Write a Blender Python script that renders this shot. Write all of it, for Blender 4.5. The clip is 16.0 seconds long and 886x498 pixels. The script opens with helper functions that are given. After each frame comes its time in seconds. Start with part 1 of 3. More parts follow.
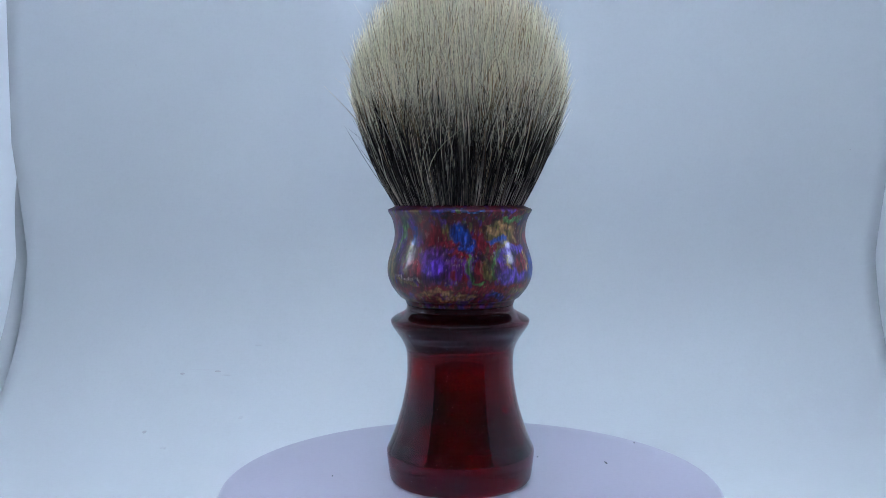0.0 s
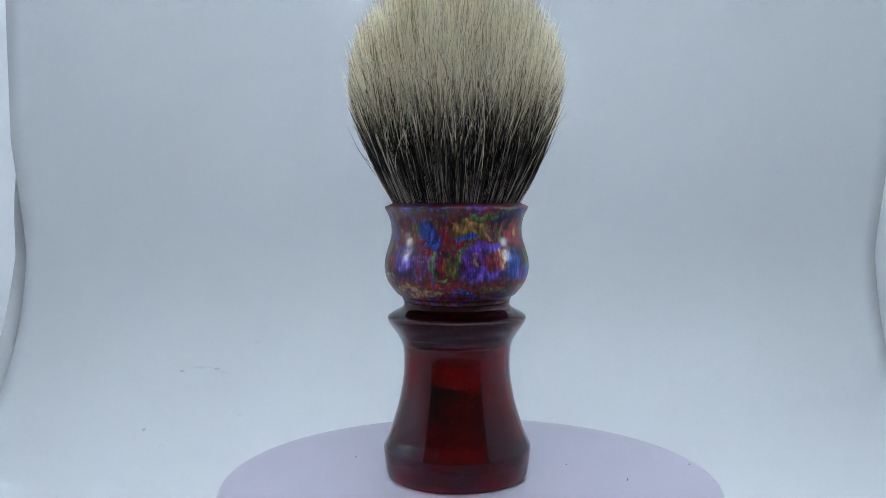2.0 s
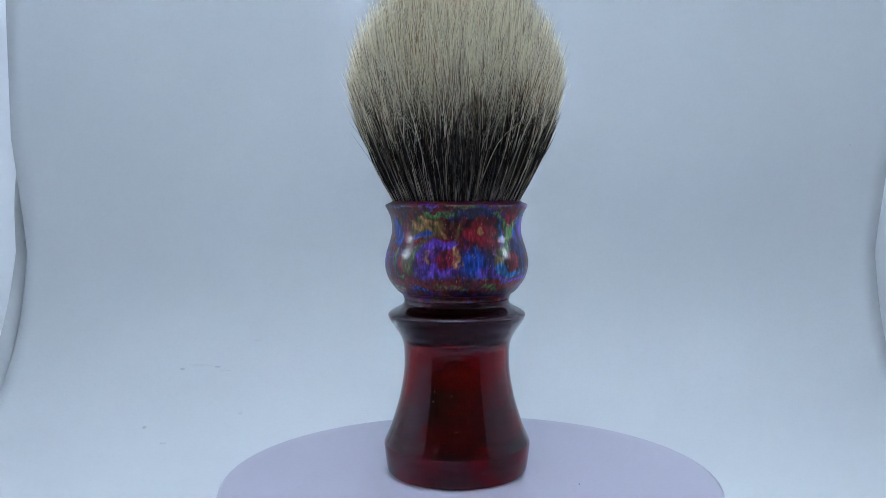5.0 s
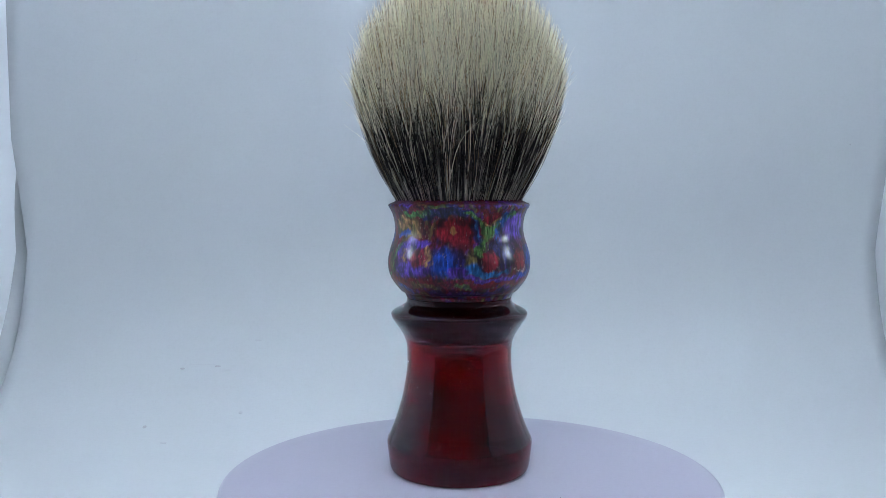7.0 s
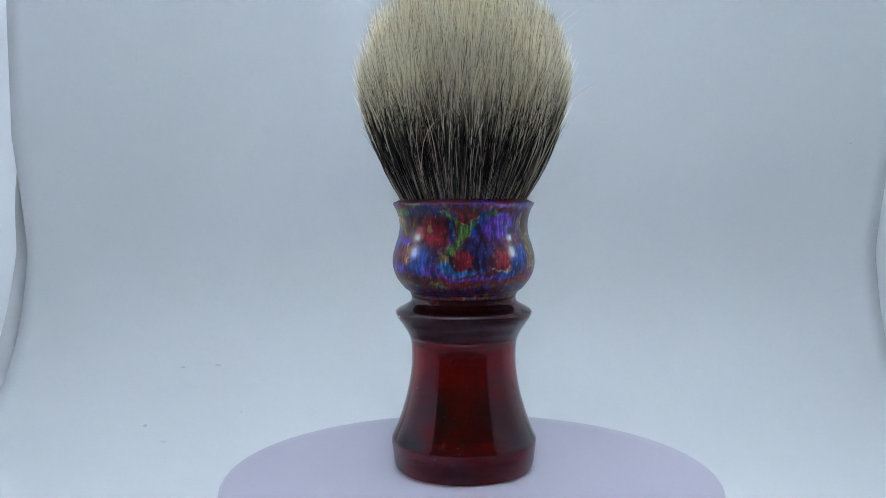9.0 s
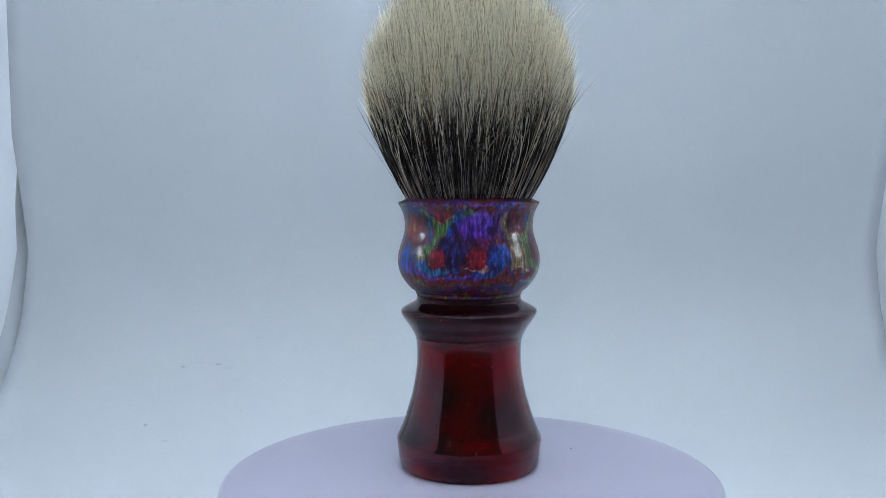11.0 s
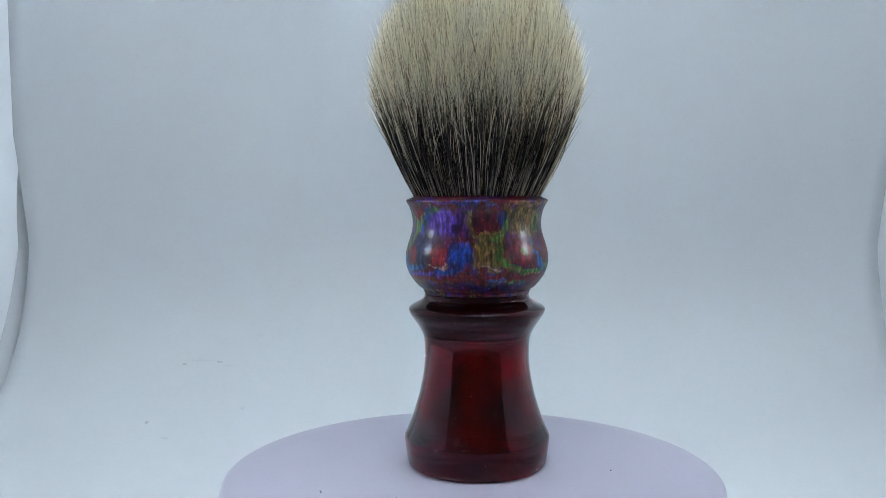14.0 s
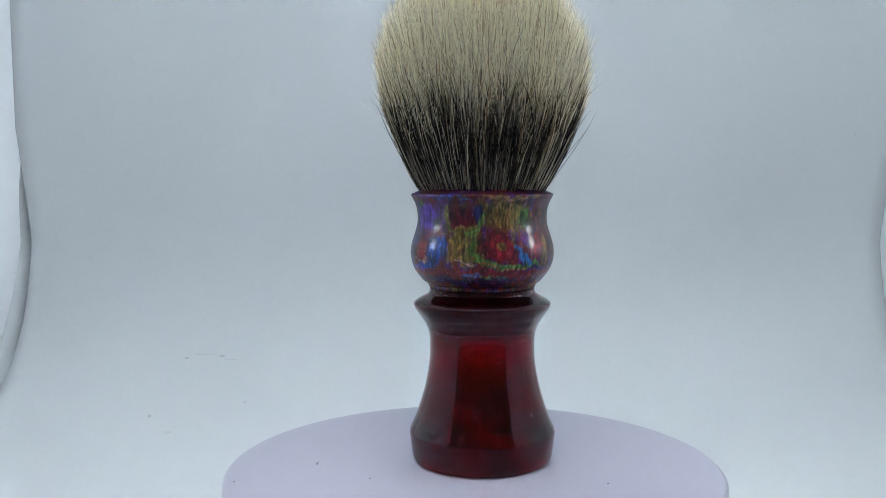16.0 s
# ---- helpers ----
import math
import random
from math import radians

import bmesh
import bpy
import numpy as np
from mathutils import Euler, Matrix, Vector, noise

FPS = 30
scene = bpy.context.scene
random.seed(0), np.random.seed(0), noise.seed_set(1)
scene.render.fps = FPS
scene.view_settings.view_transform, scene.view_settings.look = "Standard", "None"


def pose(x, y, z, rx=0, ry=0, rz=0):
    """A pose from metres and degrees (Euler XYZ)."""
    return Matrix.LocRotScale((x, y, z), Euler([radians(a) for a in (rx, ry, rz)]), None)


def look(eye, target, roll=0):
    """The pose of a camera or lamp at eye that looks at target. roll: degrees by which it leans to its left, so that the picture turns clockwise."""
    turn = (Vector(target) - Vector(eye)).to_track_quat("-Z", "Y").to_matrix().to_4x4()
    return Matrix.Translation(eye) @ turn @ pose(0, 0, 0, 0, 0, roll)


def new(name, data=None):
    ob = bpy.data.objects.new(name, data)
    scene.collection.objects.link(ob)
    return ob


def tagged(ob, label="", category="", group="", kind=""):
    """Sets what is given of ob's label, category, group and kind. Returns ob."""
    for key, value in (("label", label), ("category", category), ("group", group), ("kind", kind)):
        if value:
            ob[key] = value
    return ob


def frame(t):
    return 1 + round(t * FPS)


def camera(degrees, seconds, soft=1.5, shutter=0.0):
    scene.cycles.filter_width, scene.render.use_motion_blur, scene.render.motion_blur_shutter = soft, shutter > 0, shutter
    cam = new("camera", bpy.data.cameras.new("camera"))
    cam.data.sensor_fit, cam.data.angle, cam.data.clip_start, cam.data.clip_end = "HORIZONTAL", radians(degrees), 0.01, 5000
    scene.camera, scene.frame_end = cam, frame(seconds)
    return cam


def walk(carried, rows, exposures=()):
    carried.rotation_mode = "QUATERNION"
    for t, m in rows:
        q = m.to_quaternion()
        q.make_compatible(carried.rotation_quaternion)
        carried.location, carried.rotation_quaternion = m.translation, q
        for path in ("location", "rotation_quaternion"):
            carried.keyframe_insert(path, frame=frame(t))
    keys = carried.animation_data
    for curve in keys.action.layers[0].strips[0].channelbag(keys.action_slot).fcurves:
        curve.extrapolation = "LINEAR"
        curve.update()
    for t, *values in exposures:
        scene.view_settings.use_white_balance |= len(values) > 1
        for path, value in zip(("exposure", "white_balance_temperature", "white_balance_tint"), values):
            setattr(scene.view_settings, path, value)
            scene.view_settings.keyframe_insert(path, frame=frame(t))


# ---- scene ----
import itertools

# ---- camera ----
EYE = (0.0, -0.2241, 0.0701)
ROLL = -0.19
SPIN = 12.58            # degrees per second, clockwise from above
cam = camera(51.05, 16.0, soft=0.55)


def aim(pan, tilt):
    return pose(*EYE, 90 - tilt, 0, -pan) @ pose(0, 0, 0, 0, 0, ROLL)


PATH = [(0, -1.620, 3.397), (1, -1.596, 3.483), (2, -1.590, 3.563), (3, -1.594, 3.645), (4, -1.605, 3.677),
        (6.5, -1.609, 3.690), (8, -1.624, 3.748), (9, -1.640, 3.780), (11.5, -1.665, 3.838), (12.5, -1.685, 3.880),
        (14, -1.725, 3.970), (14.5, -1.745, 3.982), (15, -1.756, 3.995), (15.5, -1.815, 4.144), (16, -1.858, 4.333)]
EXPOSURES = [(0, -0.06, 5520, 12), (0.5, -0.06, 5520, 12), (1, -0.02, 5750, 11), (1.5, 0.02, 6000, 10), (2.5, 0.01, 6000, 10), (3, 0.00, 5880, 10),
             (4, -0.03, 5700, 10), (6.5, -0.05, 5610, 10), (7.2, 0.00, 5850, 10), (8, 0.02, 5950, 10), (9, 0.02, 5950, 10), (11.5, -0.03, 5750, 10),
             (12.5, -0.01, 5900, 10), (13.5, 0.01, 5980, 9), (14.5, 0.03, 6110, 8), (15.5, 0.05, 6120, 8), (16, 0.06, 6240, 8)]
walk(cam, [(t, aim(p, q)) for t, p, q in PATH], EXPOSURES)

# ---- light ----
world = bpy.data.worlds.new("room")
scene.world = world
world.use_nodes = True
world.node_tree.nodes["Background"].inputs[0].default_value = (0.84, 0.92, 1.0, 1)
world.node_tree.nodes["Background"].inputs[1].default_value = 0.12


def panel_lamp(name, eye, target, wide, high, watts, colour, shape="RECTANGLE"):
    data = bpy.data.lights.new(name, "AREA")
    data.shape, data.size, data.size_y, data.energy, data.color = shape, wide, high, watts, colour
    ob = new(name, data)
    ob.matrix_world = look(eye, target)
    return tagged(ob, "unseen lamp that lights the tent", "lamp", "tent lamps")


COOL = (0.90, 0.95, 0.98)
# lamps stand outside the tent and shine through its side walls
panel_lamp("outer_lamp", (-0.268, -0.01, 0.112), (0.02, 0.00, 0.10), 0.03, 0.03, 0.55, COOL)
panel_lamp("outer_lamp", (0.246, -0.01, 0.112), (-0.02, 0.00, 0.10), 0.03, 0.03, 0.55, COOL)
# two small discs added inside the walls for the highlights' bright core
panel_lamp("highlight_disc", (-0.215, -0.01, 0.112), (0.02, 0.00, 0.10), 0.036, 0.036, 0.055, COOL, "DISK")
panel_lamp("highlight_disc", (0.193, -0.01, 0.112), (-0.02, 0.00, 0.10), 0.036, 0.036, 0.055, COOL, "DISK")
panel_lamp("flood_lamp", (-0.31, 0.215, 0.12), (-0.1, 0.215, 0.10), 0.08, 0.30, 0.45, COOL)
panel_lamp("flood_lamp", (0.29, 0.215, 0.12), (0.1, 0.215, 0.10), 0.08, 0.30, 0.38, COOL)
panel_lamp("roof_lamp", (-0.011, -0.103, 0.42), (-0.011, -0.04, 0.10), 0.18, 0.18, 12.0, COOL)
# unseen second roof lamp, added to brighten the backdrop's middle and the hair
panel_lamp("roof_lamp", (-0.011, 0.10, 0.42), (-0.011, 0.13, 0.10), 0.10, 0.10, 17.0, COOL)
panel_lamp("room_lamp", (-0.78, -1.07, 0.74), (0, 0, 0.06), 0.22, 0.06, 0.03, (1.0, 0.80, 0.78))


# ---- materials ----
class Nodes:
    """A small wrapper that makes and links shader nodes."""

    def __init__(self, name):
        self.mat = bpy.data.materials.new(name)
        self.mat.use_nodes = True
        self.tree = self.mat.node_tree
        self.bsdf = self.tree.nodes["Principled BSDF"]

    def put(self, socket, value):
        if isinstance(value, bpy.types.NodeSocket):
            self.tree.links.new(value, socket)
        else:
            socket.default_value = value

    def node(self, kind, inputs=(), **settings):
        n = self.tree.nodes.new(kind)
        for key, value in settings.items():
            setattr(n, key, value)
        for key, value in dict(inputs).items():
            self.put(n.inputs[key], value)
        return n

    def math(self, op, a, b=0.0, c=0.0):
        return self.node("ShaderNodeMath", {0: a, 1: b, 2: c}, operation=op).outputs[0]

    def vmath(self, op, a, b=(0, 0, 0)):
        n = self.node("ShaderNodeVectorMath", {0: a, 1: b}, operation=op)
        return n.outputs["Value"] if op in ("LENGTH", "DISTANCE") else n.outputs[0]

    def noise(self, vector, scale, detail=3.0, rough=0.5, distort=0.0):
        return self.node("ShaderNodeTexNoise", {"Vector": vector, "Scale": scale, "Detail": detail,
                                                "Roughness": rough, "Distortion": distort})

    def ramp(self, value, a, b, lo=0.0, hi=1.0):
        n = self.node("ShaderNodeMapRange", {0: value, 1: a, 2: b, 3: lo, 4: hi}, interpolation_type="SMOOTHSTEP")
        return n.outputs[0]

    def mix(self, factor, a, b):
        n = self.node("ShaderNodeMix", data_type="RGBA")
        for key, value in ((0, factor), (6, a), (7, b)):
            self.put(n.inputs[key], value)
        return n.outputs[2]

    def where(self):
        return self.node("ShaderNodeTexCoord").outputs["Object"]

    def scaled(self, vector, factors):
        return self.vmath("MULTIPLY", vector, factors)

    def bump(self, height, strength, distance):
        n = self.node("ShaderNodeBump", {"Height": height, "Strength": strength, "Distance": distance})
        self.put(self.bsdf.inputs["Normal"], n.outputs[0])

    def set(self, **values):
        names = {"color": "Base Color", "rough": "Roughness", "metal": "Metallic", "coat": "Coat Weight",
                 "coat_rough": "Coat Roughness", "glass": "Transmission Weight", "ior": "IOR", "spec": "Specular IOR Level",
                 "sub": "Subsurface Weight", "sub_scale": "Subsurface Scale", "sheen": "Sheen Weight"}
        for key, value in values.items():
            self.put(self.bsdf.inputs[names[key]], value)
        return self.mat


def sheet_material(name, colour, shade, rough, weave):
    """Matt white sheet with faint clouds of grime and a fine grain."""
    n = Nodes(name)
    at = n.where()
    cloud = n.ramp(n.noise(at, 9.0, 4).outputs["Fac"], 0.35, 0.75)
    fine = n.noise(at, 900.0, 2).outputs["Fac"]
    col = n.mix(cloud, colour, shade)
    col = n.mix(n.math("MULTIPLY", n.ramp(fine, 0.4, 0.8), 0.12), col, (*[c * 0.8 for c in shade[:3]], 1))
    n.bump(n.noise(at, weave, 2).outputs["Fac"], 0.15, 0.0004)
    return n.set(color=col, rough=rough, spec=0.25)


M_SHEET = sheet_material("white_backdrop_sheet", (0.485, 0.495, 0.495, 1), (0.46, 0.47, 0.48, 1), 0.6, 500)
M_FABRIC = sheet_material("white_tent_fabric", (0.84, 0.85, 0.87, 1), (0.80, 0.81, 0.84, 1), 0.85, 2500)


def let_through(mat, share):
    """Lets part of the light through thin fabric."""
    tree = mat.node_tree
    bsdf, out = tree.nodes["Principled BSDF"], tree.nodes["Material Output"]
    thin, mix = tree.nodes.new("ShaderNodeBsdfTranslucent"), tree.nodes.new("ShaderNodeMixShader")
    thin.inputs[0].default_value = (0.84, 0.86, 0.88, 1)
    mix.inputs[0].default_value = share
    tree.links.new(bsdf.outputs[0], mix.inputs[1])
    tree.links.new(thin.outputs[0], mix.inputs[2])
    tree.links.new(mix.outputs[0], out.inputs[0])


let_through(M_FABRIC, 0.45)
M_PLATTER = sheet_material("lavender_white_plastic", (0.296, 0.279, 0.328, 1), (0.276, 0.260, 0.310, 1), 0.42, 1500)
M_PLATTER.node_tree.nodes["Principled BSDF"].inputs["Subsurface Weight"].default_value = 0.2
M_PLATTER.node_tree.nodes["Principled BSDF"].inputs["Subsurface Radius"].default_value = (0.003, 0.003, 0.003)
M_PLATTER.node_tree.nodes["Bump"].inputs["Strength"].default_value = 0.03
M_BASE = sheet_material("white_turntable_plastic", (0.72, 0.72, 0.75, 1), (0.68, 0.68, 0.72, 1), 0.5, 1500)


def grime_material():
    n = Nodes("grey_brown_grime")
    f = n.noise(n.where(), 1500.0, 2).outputs["Fac"]
    return n.set(color=n.mix(f, (0.33, 0.32, 0.32, 1), (0.45, 0.44, 0.44, 1)), rough=0.9)


def faint_material():
    n = Nodes("faint_grey_smear")
    f = n.noise(n.where(), 800.0, 2).outputs["Fac"]
    return n.set(color=n.mix(f, (0.44, 0.445, 0.45, 1), (0.48, 0.485, 0.49, 1)), rough=0.8)


M_GRIME, M_FAINT = grime_material(), faint_material()


def ruby_material():
    n = Nodes("ruby_resin")
    at = n.where()
    depth = n.noise(at, 60.0, 3).outputs["Fac"]
    col = n.mix(depth, (0.092, 0.0010, 0.0016, 1), (0.116, 0.0014, 0.0022, 1))
    rough = n.ramp(n.noise(at, 300.0, 3).outputs["Fac"], 0.3, 0.8, 0.02, 0.05)
    n.put(n.bsdf.inputs["Specular Tint"], (0.45, 0.43, 0.50, 1))
    return n.set(color=col, rough=rough, glass=1.0, ior=1.49)


M_RUBY = ruby_material()


def shell_material():
    """The deeper red of thick resin, put into added shells: it tints what is seen through it."""
    n = Nodes("red_absorbing_shell")
    f = n.noise(n.where(), 90.0, 2).outputs["Fac"]
    tint = n.node("ShaderNodeBsdfTransparent", {0: n.mix(f, (0.83, 0.62, 0.62, 1), (0.84, 0.63, 0.63, 1))})
    n.put(n.tree.nodes["Material Output"].inputs[0], tint.outputs[0])
    return n.mat


M_SHELL = shell_material()

def plain_material(name, colour, rough, metal=0.0):
    n = Nodes(name)
    f = n.noise(n.where(), 700.0, 3).outputs["Fac"]
    return n.set(color=n.mix(f, (*[c * 0.8 for c in colour], 1), (*colour, 1)), rough=rough, metal=metal)


def collar_material():
    """Pearly resin: the pigment stored on the mesh, with a fine vertical shimmer, under a polished skin."""
    n = Nodes("pearl_swirl_resin")
    at = n.where()
    col = n.node("ShaderNodeAttribute", attribute_name="pigment").outputs["Color"]
    shimmer = n.noise(n.scaled(at, (1, 1, 0.16)), 2600.0, 3, 0.65).outputs["Fac"]
    col = n.mix(n.ramp(shimmer, 0.50, 0.30, 0.0, 0.22), col, (0.010, 0.004, 0.010, 1))
    fleck = n.noise(n.scaled(at, (1, 1, 0.35)), 3800.0, 2, 0.6).outputs["Fac"]
    col = n.mix(n.ramp(fleck, 0.70, 0.82, 0.0, 0.12), col, (0.40, 0.30, 0.30, 1))
    return n.set(color=col, rough=0.45, spec=0.08, metal=0.0, coat=0.5, coat_rough=0.17)


M_COLLAR = collar_material()
M_TENON = plain_material("dark_red_tenon", (0.16, 0.008, 0.010), 0.6)


def hair_material():
    n = Nodes("badger_hair")
    col = n.node("ShaderNodeAttribute", attribute_name="pigment").outputs["Color"]
    mat = n.set(color=col, rough=0.45, spec=0.15, sheen=0.35)
    n.put(n.bsdf.inputs["Sheen Tint"], col)
    let_through(mat, 0.10)
    n.put(n.tree.nodes["Translucent BSDF"].inputs[0], col)
    return mat


M_HAIR = hair_material()


M_CORE = plain_material("dark_hair_core", (0.012, 0.009, 0.008), 0.9)
M_GLITTER = plain_material("silver_glitter", (0.85, 0.80, 0.80), 0.25, 1.0)
M_DESK = plain_material("dark_desk_wood", (0.09, 0.06, 0.045), 0.5)
M_FIBRE = plain_material("grey_lint", (0.15, 0.15, 0.16), 0.9)


# ---- shapes ----
def part(name, mesh, material, parent=None, label=""):
    """Links a mesh as one object, under its thing if one is given."""
    ob = new(name, mesh)
    mesh.materials.append(material)
    if parent is not None:
        ob.parent = parent
    return tagged(ob, label)


def mesh_of(name, verts, faces, smooth=True):
    me = bpy.data.meshes.new(name)
    me.from_pydata([tuple(v) for v in verts], [], [tuple(f) for f in faces])
    if smooth:
        me.polygons.foreach_set("use_smooth", [True] * len(me.polygons))
    me.update()
    return me


def eased(points, steps):
    """Points of a smooth curve through the given ones."""
    pts = [np.array(p, float) for p in points]
    pts = [2 * pts[0] - pts[1]] + pts + [2 * pts[-1] - pts[-2]]
    out = []
    for a, b, c, d in zip(pts, pts[1:], pts[2:], pts[3:]):
        for k in range(steps):
            t = k / steps
            out.append(0.5 * (2 * b + (c - a) * t + (2 * a - 5 * b + 4 * c - d) * t * t + (3 * b - a - 3 * c + d) * t ** 3))
    return out + [pts[-2]]


def lathe(name, profile, around=160):
    """Turns a profile of (radius, height) in metres round the z axis; it is closed at both ends on the axis."""
    verts, faces = [], []
    for r, z in profile:
        for k in range(around):
            a = 2 * math.pi * k / around
            verts.append((r * math.cos(a), r * math.sin(a), z))
    rows = len(profile)
    for j in range(rows - 1):
        for k in range(around):
            m = (k + 1) % around
            faces.append((j * around + k, j * around + m, (j + 1) * around + m, (j + 1) * around + k))
    for j, flip in ((0, True), (rows - 1, False)):
        verts.append((0, 0, profile[j][1]))
        c = len(verts) - 1
        for k in range(around):
            m = (k + 1) % around
            tri = (j * around + k, j * around + m, c)
            faces.append(tri[::-1] if flip else tri)
    return mesh_of(name, verts, faces)


# ---- the light tent ----
MID = -0.011            # middle of the tent across
SWEEP = [(-0.17, -0.035), (-0.08, -0.035), (0.09, -0.035), (0.135, -0.033), (0.165, -0.027), (0.186, -0.016), (0.203, 0.008), (0.212, 0.038),
         (0.215, 0.065), (0.217, 0.095), (0.219, 0.141), (0.223, 0.25), (0.226, 0.33)]
HALF = [(0.200, -0.04), (0.200, 0.04), (0.2085, 0.095), (0.2098, 0.145), (0.2125, 0.33)]     # half its width, by height


def backdrop():
    """One white sheet that sweeps from the tent's floor up its back, a millimetre thick."""
    line = eased(SWEEP, 8)
    cols = 60
    verts, faces = [], []
    n = len(line)
    for layer in (0, 1):
        for i, (y, z) in enumerate(line):
            for k in range(cols + 1):
                u = k / cols * 2 - 1
                ripple = 0.0016 * noise.noise((u * 2.0, i * 0.05, 3.0))
                verts.append((MID + u * float(np.interp(z, [h for w, h in HALF], [w for w, h in HALF])), y + ripple + layer * 0.0010 * (1 if z > 0 else 0), z + ripple * 0.3 - layer * 0.0010))
    def at(layer, i, k):
        return layer * n * (cols + 1) + i * (cols + 1) + k
    for i in range(n - 1):
        for k in range(cols):
            faces.append((at(0, i, k), at(0, i, k + 1), at(0, i + 1, k + 1), at(0, i + 1, k)))
            faces.append((at(1, i, k), at(1, i + 1, k), at(1, i + 1, k + 1), at(1, i, k + 1)))
        for k in (0, cols):
            q = (at(0, i, k), at(0, i + 1, k), at(1, i + 1, k), at(1, i, k))
            faces.append(q if k == 0 else q[::-1])
    ob = part("backdrop", mesh_of("backdrop", verts, faces), M_SHEET)
    return tagged(ob, "white matt backdrop sheet sweeping up the tent's back, slightly grimy", "backdrop", kind="structure")


BACKDROP = backdrop()


def shaded_bulge():
    """A strip in the greyer sheet material, for the wall fabric's shaded bulge behind the sheet's edge."""
    line = np.array(eased(SWEEP, 8))
    rows, cols = 40, 10
    verts, faces = [], []
    for layer in (0, 1):
        for j in range(rows + 1):
            t = j / rows
            z = -0.030 + 0.113 * t
            y = float(np.interp(z, line[:, 1], line[:, 0]))
            edge = MID - float(np.interp(z, [h for w, h in HALF], [w for w, h in HALF]))
            wide = 0.0095 * (1 - t ** 3) + 0.0004 * math.sin(9 * t)
            for k in range(cols + 1):
                s = k / cols
                verts.append((edge + 0.003 - (wide + 0.003) * s, y + 0.003 + 0.011 * (1 - s) ** 1.5 + 0.001 * layer, z))
    size = (rows + 1) * (cols + 1)
    for layer in (0, 1):
        for j in range(rows):
            for k in range(cols):
                i = layer * size + j * (cols + 1) + k
                q = (i, i + cols + 1, i + cols + 2, i + 1)
                faces.append(q if layer == 0 else q[::-1])
    return part("shaded_bulge", mesh_of("shaded_bulge", verts, faces), M_SHEET, BACKDROP, "grey strip standing in for a shaded bulge of the side wall's fabric")


shaded_bulge()


def fabric_wall(name, corner, across, up, lumps, label, seed=0.0):
    """A taut fabric panel 2 mm thick with soft folds."""
    a, u = Vector(across), Vector(up)
    out = a.cross(u).normalized()
    cols, rows = 40, 40
    verts, faces = [], []
    for layer in (0, 1):
        for j in range(rows + 1):
            for k in range(cols + 1):
                s, t = k / cols, j / rows
                bulge = lumps * (noise.noise((s * 3 + seed, t * 4, seed)) + 0.4 * noise.noise((s * 9, t * 9 + seed, 1)))
                verts.append(Vector(corner) + a * s + u * t + out * (bulge - layer * 0.002))
    size = (rows + 1) * (cols + 1)
    for layer in (0, 1):
        for j in range(rows):
            for k in range(cols):
                i = layer * size + j * (cols + 1) + k
                q = (i, i + 1, i + cols + 2, i + cols + 1)
                faces.append(q if layer == 0 else q[::-1])
    ob = part(name, mesh_of(name, verts, faces), M_FABRIC)
    return tagged(ob, label, "tent wall", kind="structure")


LEFT, RIGHT = MID - 0.220, MID + 0.220
fabric_wall("wall_west", (LEFT, -0.165, -0.04), (0, 0.425, 0), (0, 0, 0.42), 0.002, "white fabric side wall of the light tent, softly wrinkled", 0.3)
fabric_wall("wall_east", (RIGHT, 0.26, -0.04), (0, -0.425, 0), (0, 0, 0.42), 0.002, "white fabric side wall of the light tent, softly wrinkled", 5.1)
fabric_wall("wall_north", (LEFT, 0.26, -0.04), (RIGHT - LEFT, 0, 0), (0, 0, 0.42), 0.001, "white fabric back wall of the light tent", 2.2)
fabric_wall("ceiling", (LEFT, -0.165, 0.38), (0, 0.425, 0), (RIGHT - LEFT, 0, 0), 0.002, "white fabric roof of the light tent", 7.7)
fabric_wall("floor", (LEFT, -0.165, -0.041), (RIGHT - LEFT, 0, 0), (0, 0.425, 0), 0.0, "white fabric floor of the light tent", 9.0)


def desk():
    """The desk top that carries the tent."""
    bm = bmesh.new()
    bmesh.ops.create_cube(bm, size=1.0, matrix=Matrix.Translation((MID, 0.05, -0.064)) @ Matrix.Diagonal((1.4, 0.75, 0.036, 1)))
    bmesh.ops.bevel(bm, geom=list(bm.edges), offset=0.004, segments=2, affect="EDGES")
    me = bpy.data.meshes.new("ground")
    bm.to_mesh(me)
    bm.free()
    return tagged(part("ground", me, M_DESK), "plain dark wooden desk top under the light tent", "desk", kind="structure")


def lump(name, x, y, z, rx, rz, tilt, material, label):
    """A small flat crumb that sticks to the backdrop sheet."""
    bm = bmesh.new()
    bmesh.ops.create_icosphere(bm, subdivisions=2, radius=1.0)
    for v in bm.verts:
        v.co *= 1 + 0.25 * noise.noise(v.co * 1.7 + Vector((x * 90, z * 70, 0)))
        v.co = Vector((v.co.x * rx, v.co.y * 0.00015, v.co.z * rz))
    me = bpy.data.meshes.new(name)
    bm.to_mesh(me)
    bm.free()
    ob = part(name, me, material, BACKDROP, label)
    ob.matrix_basis = pose(x, y, z, tilt, 0, 0)
    return ob


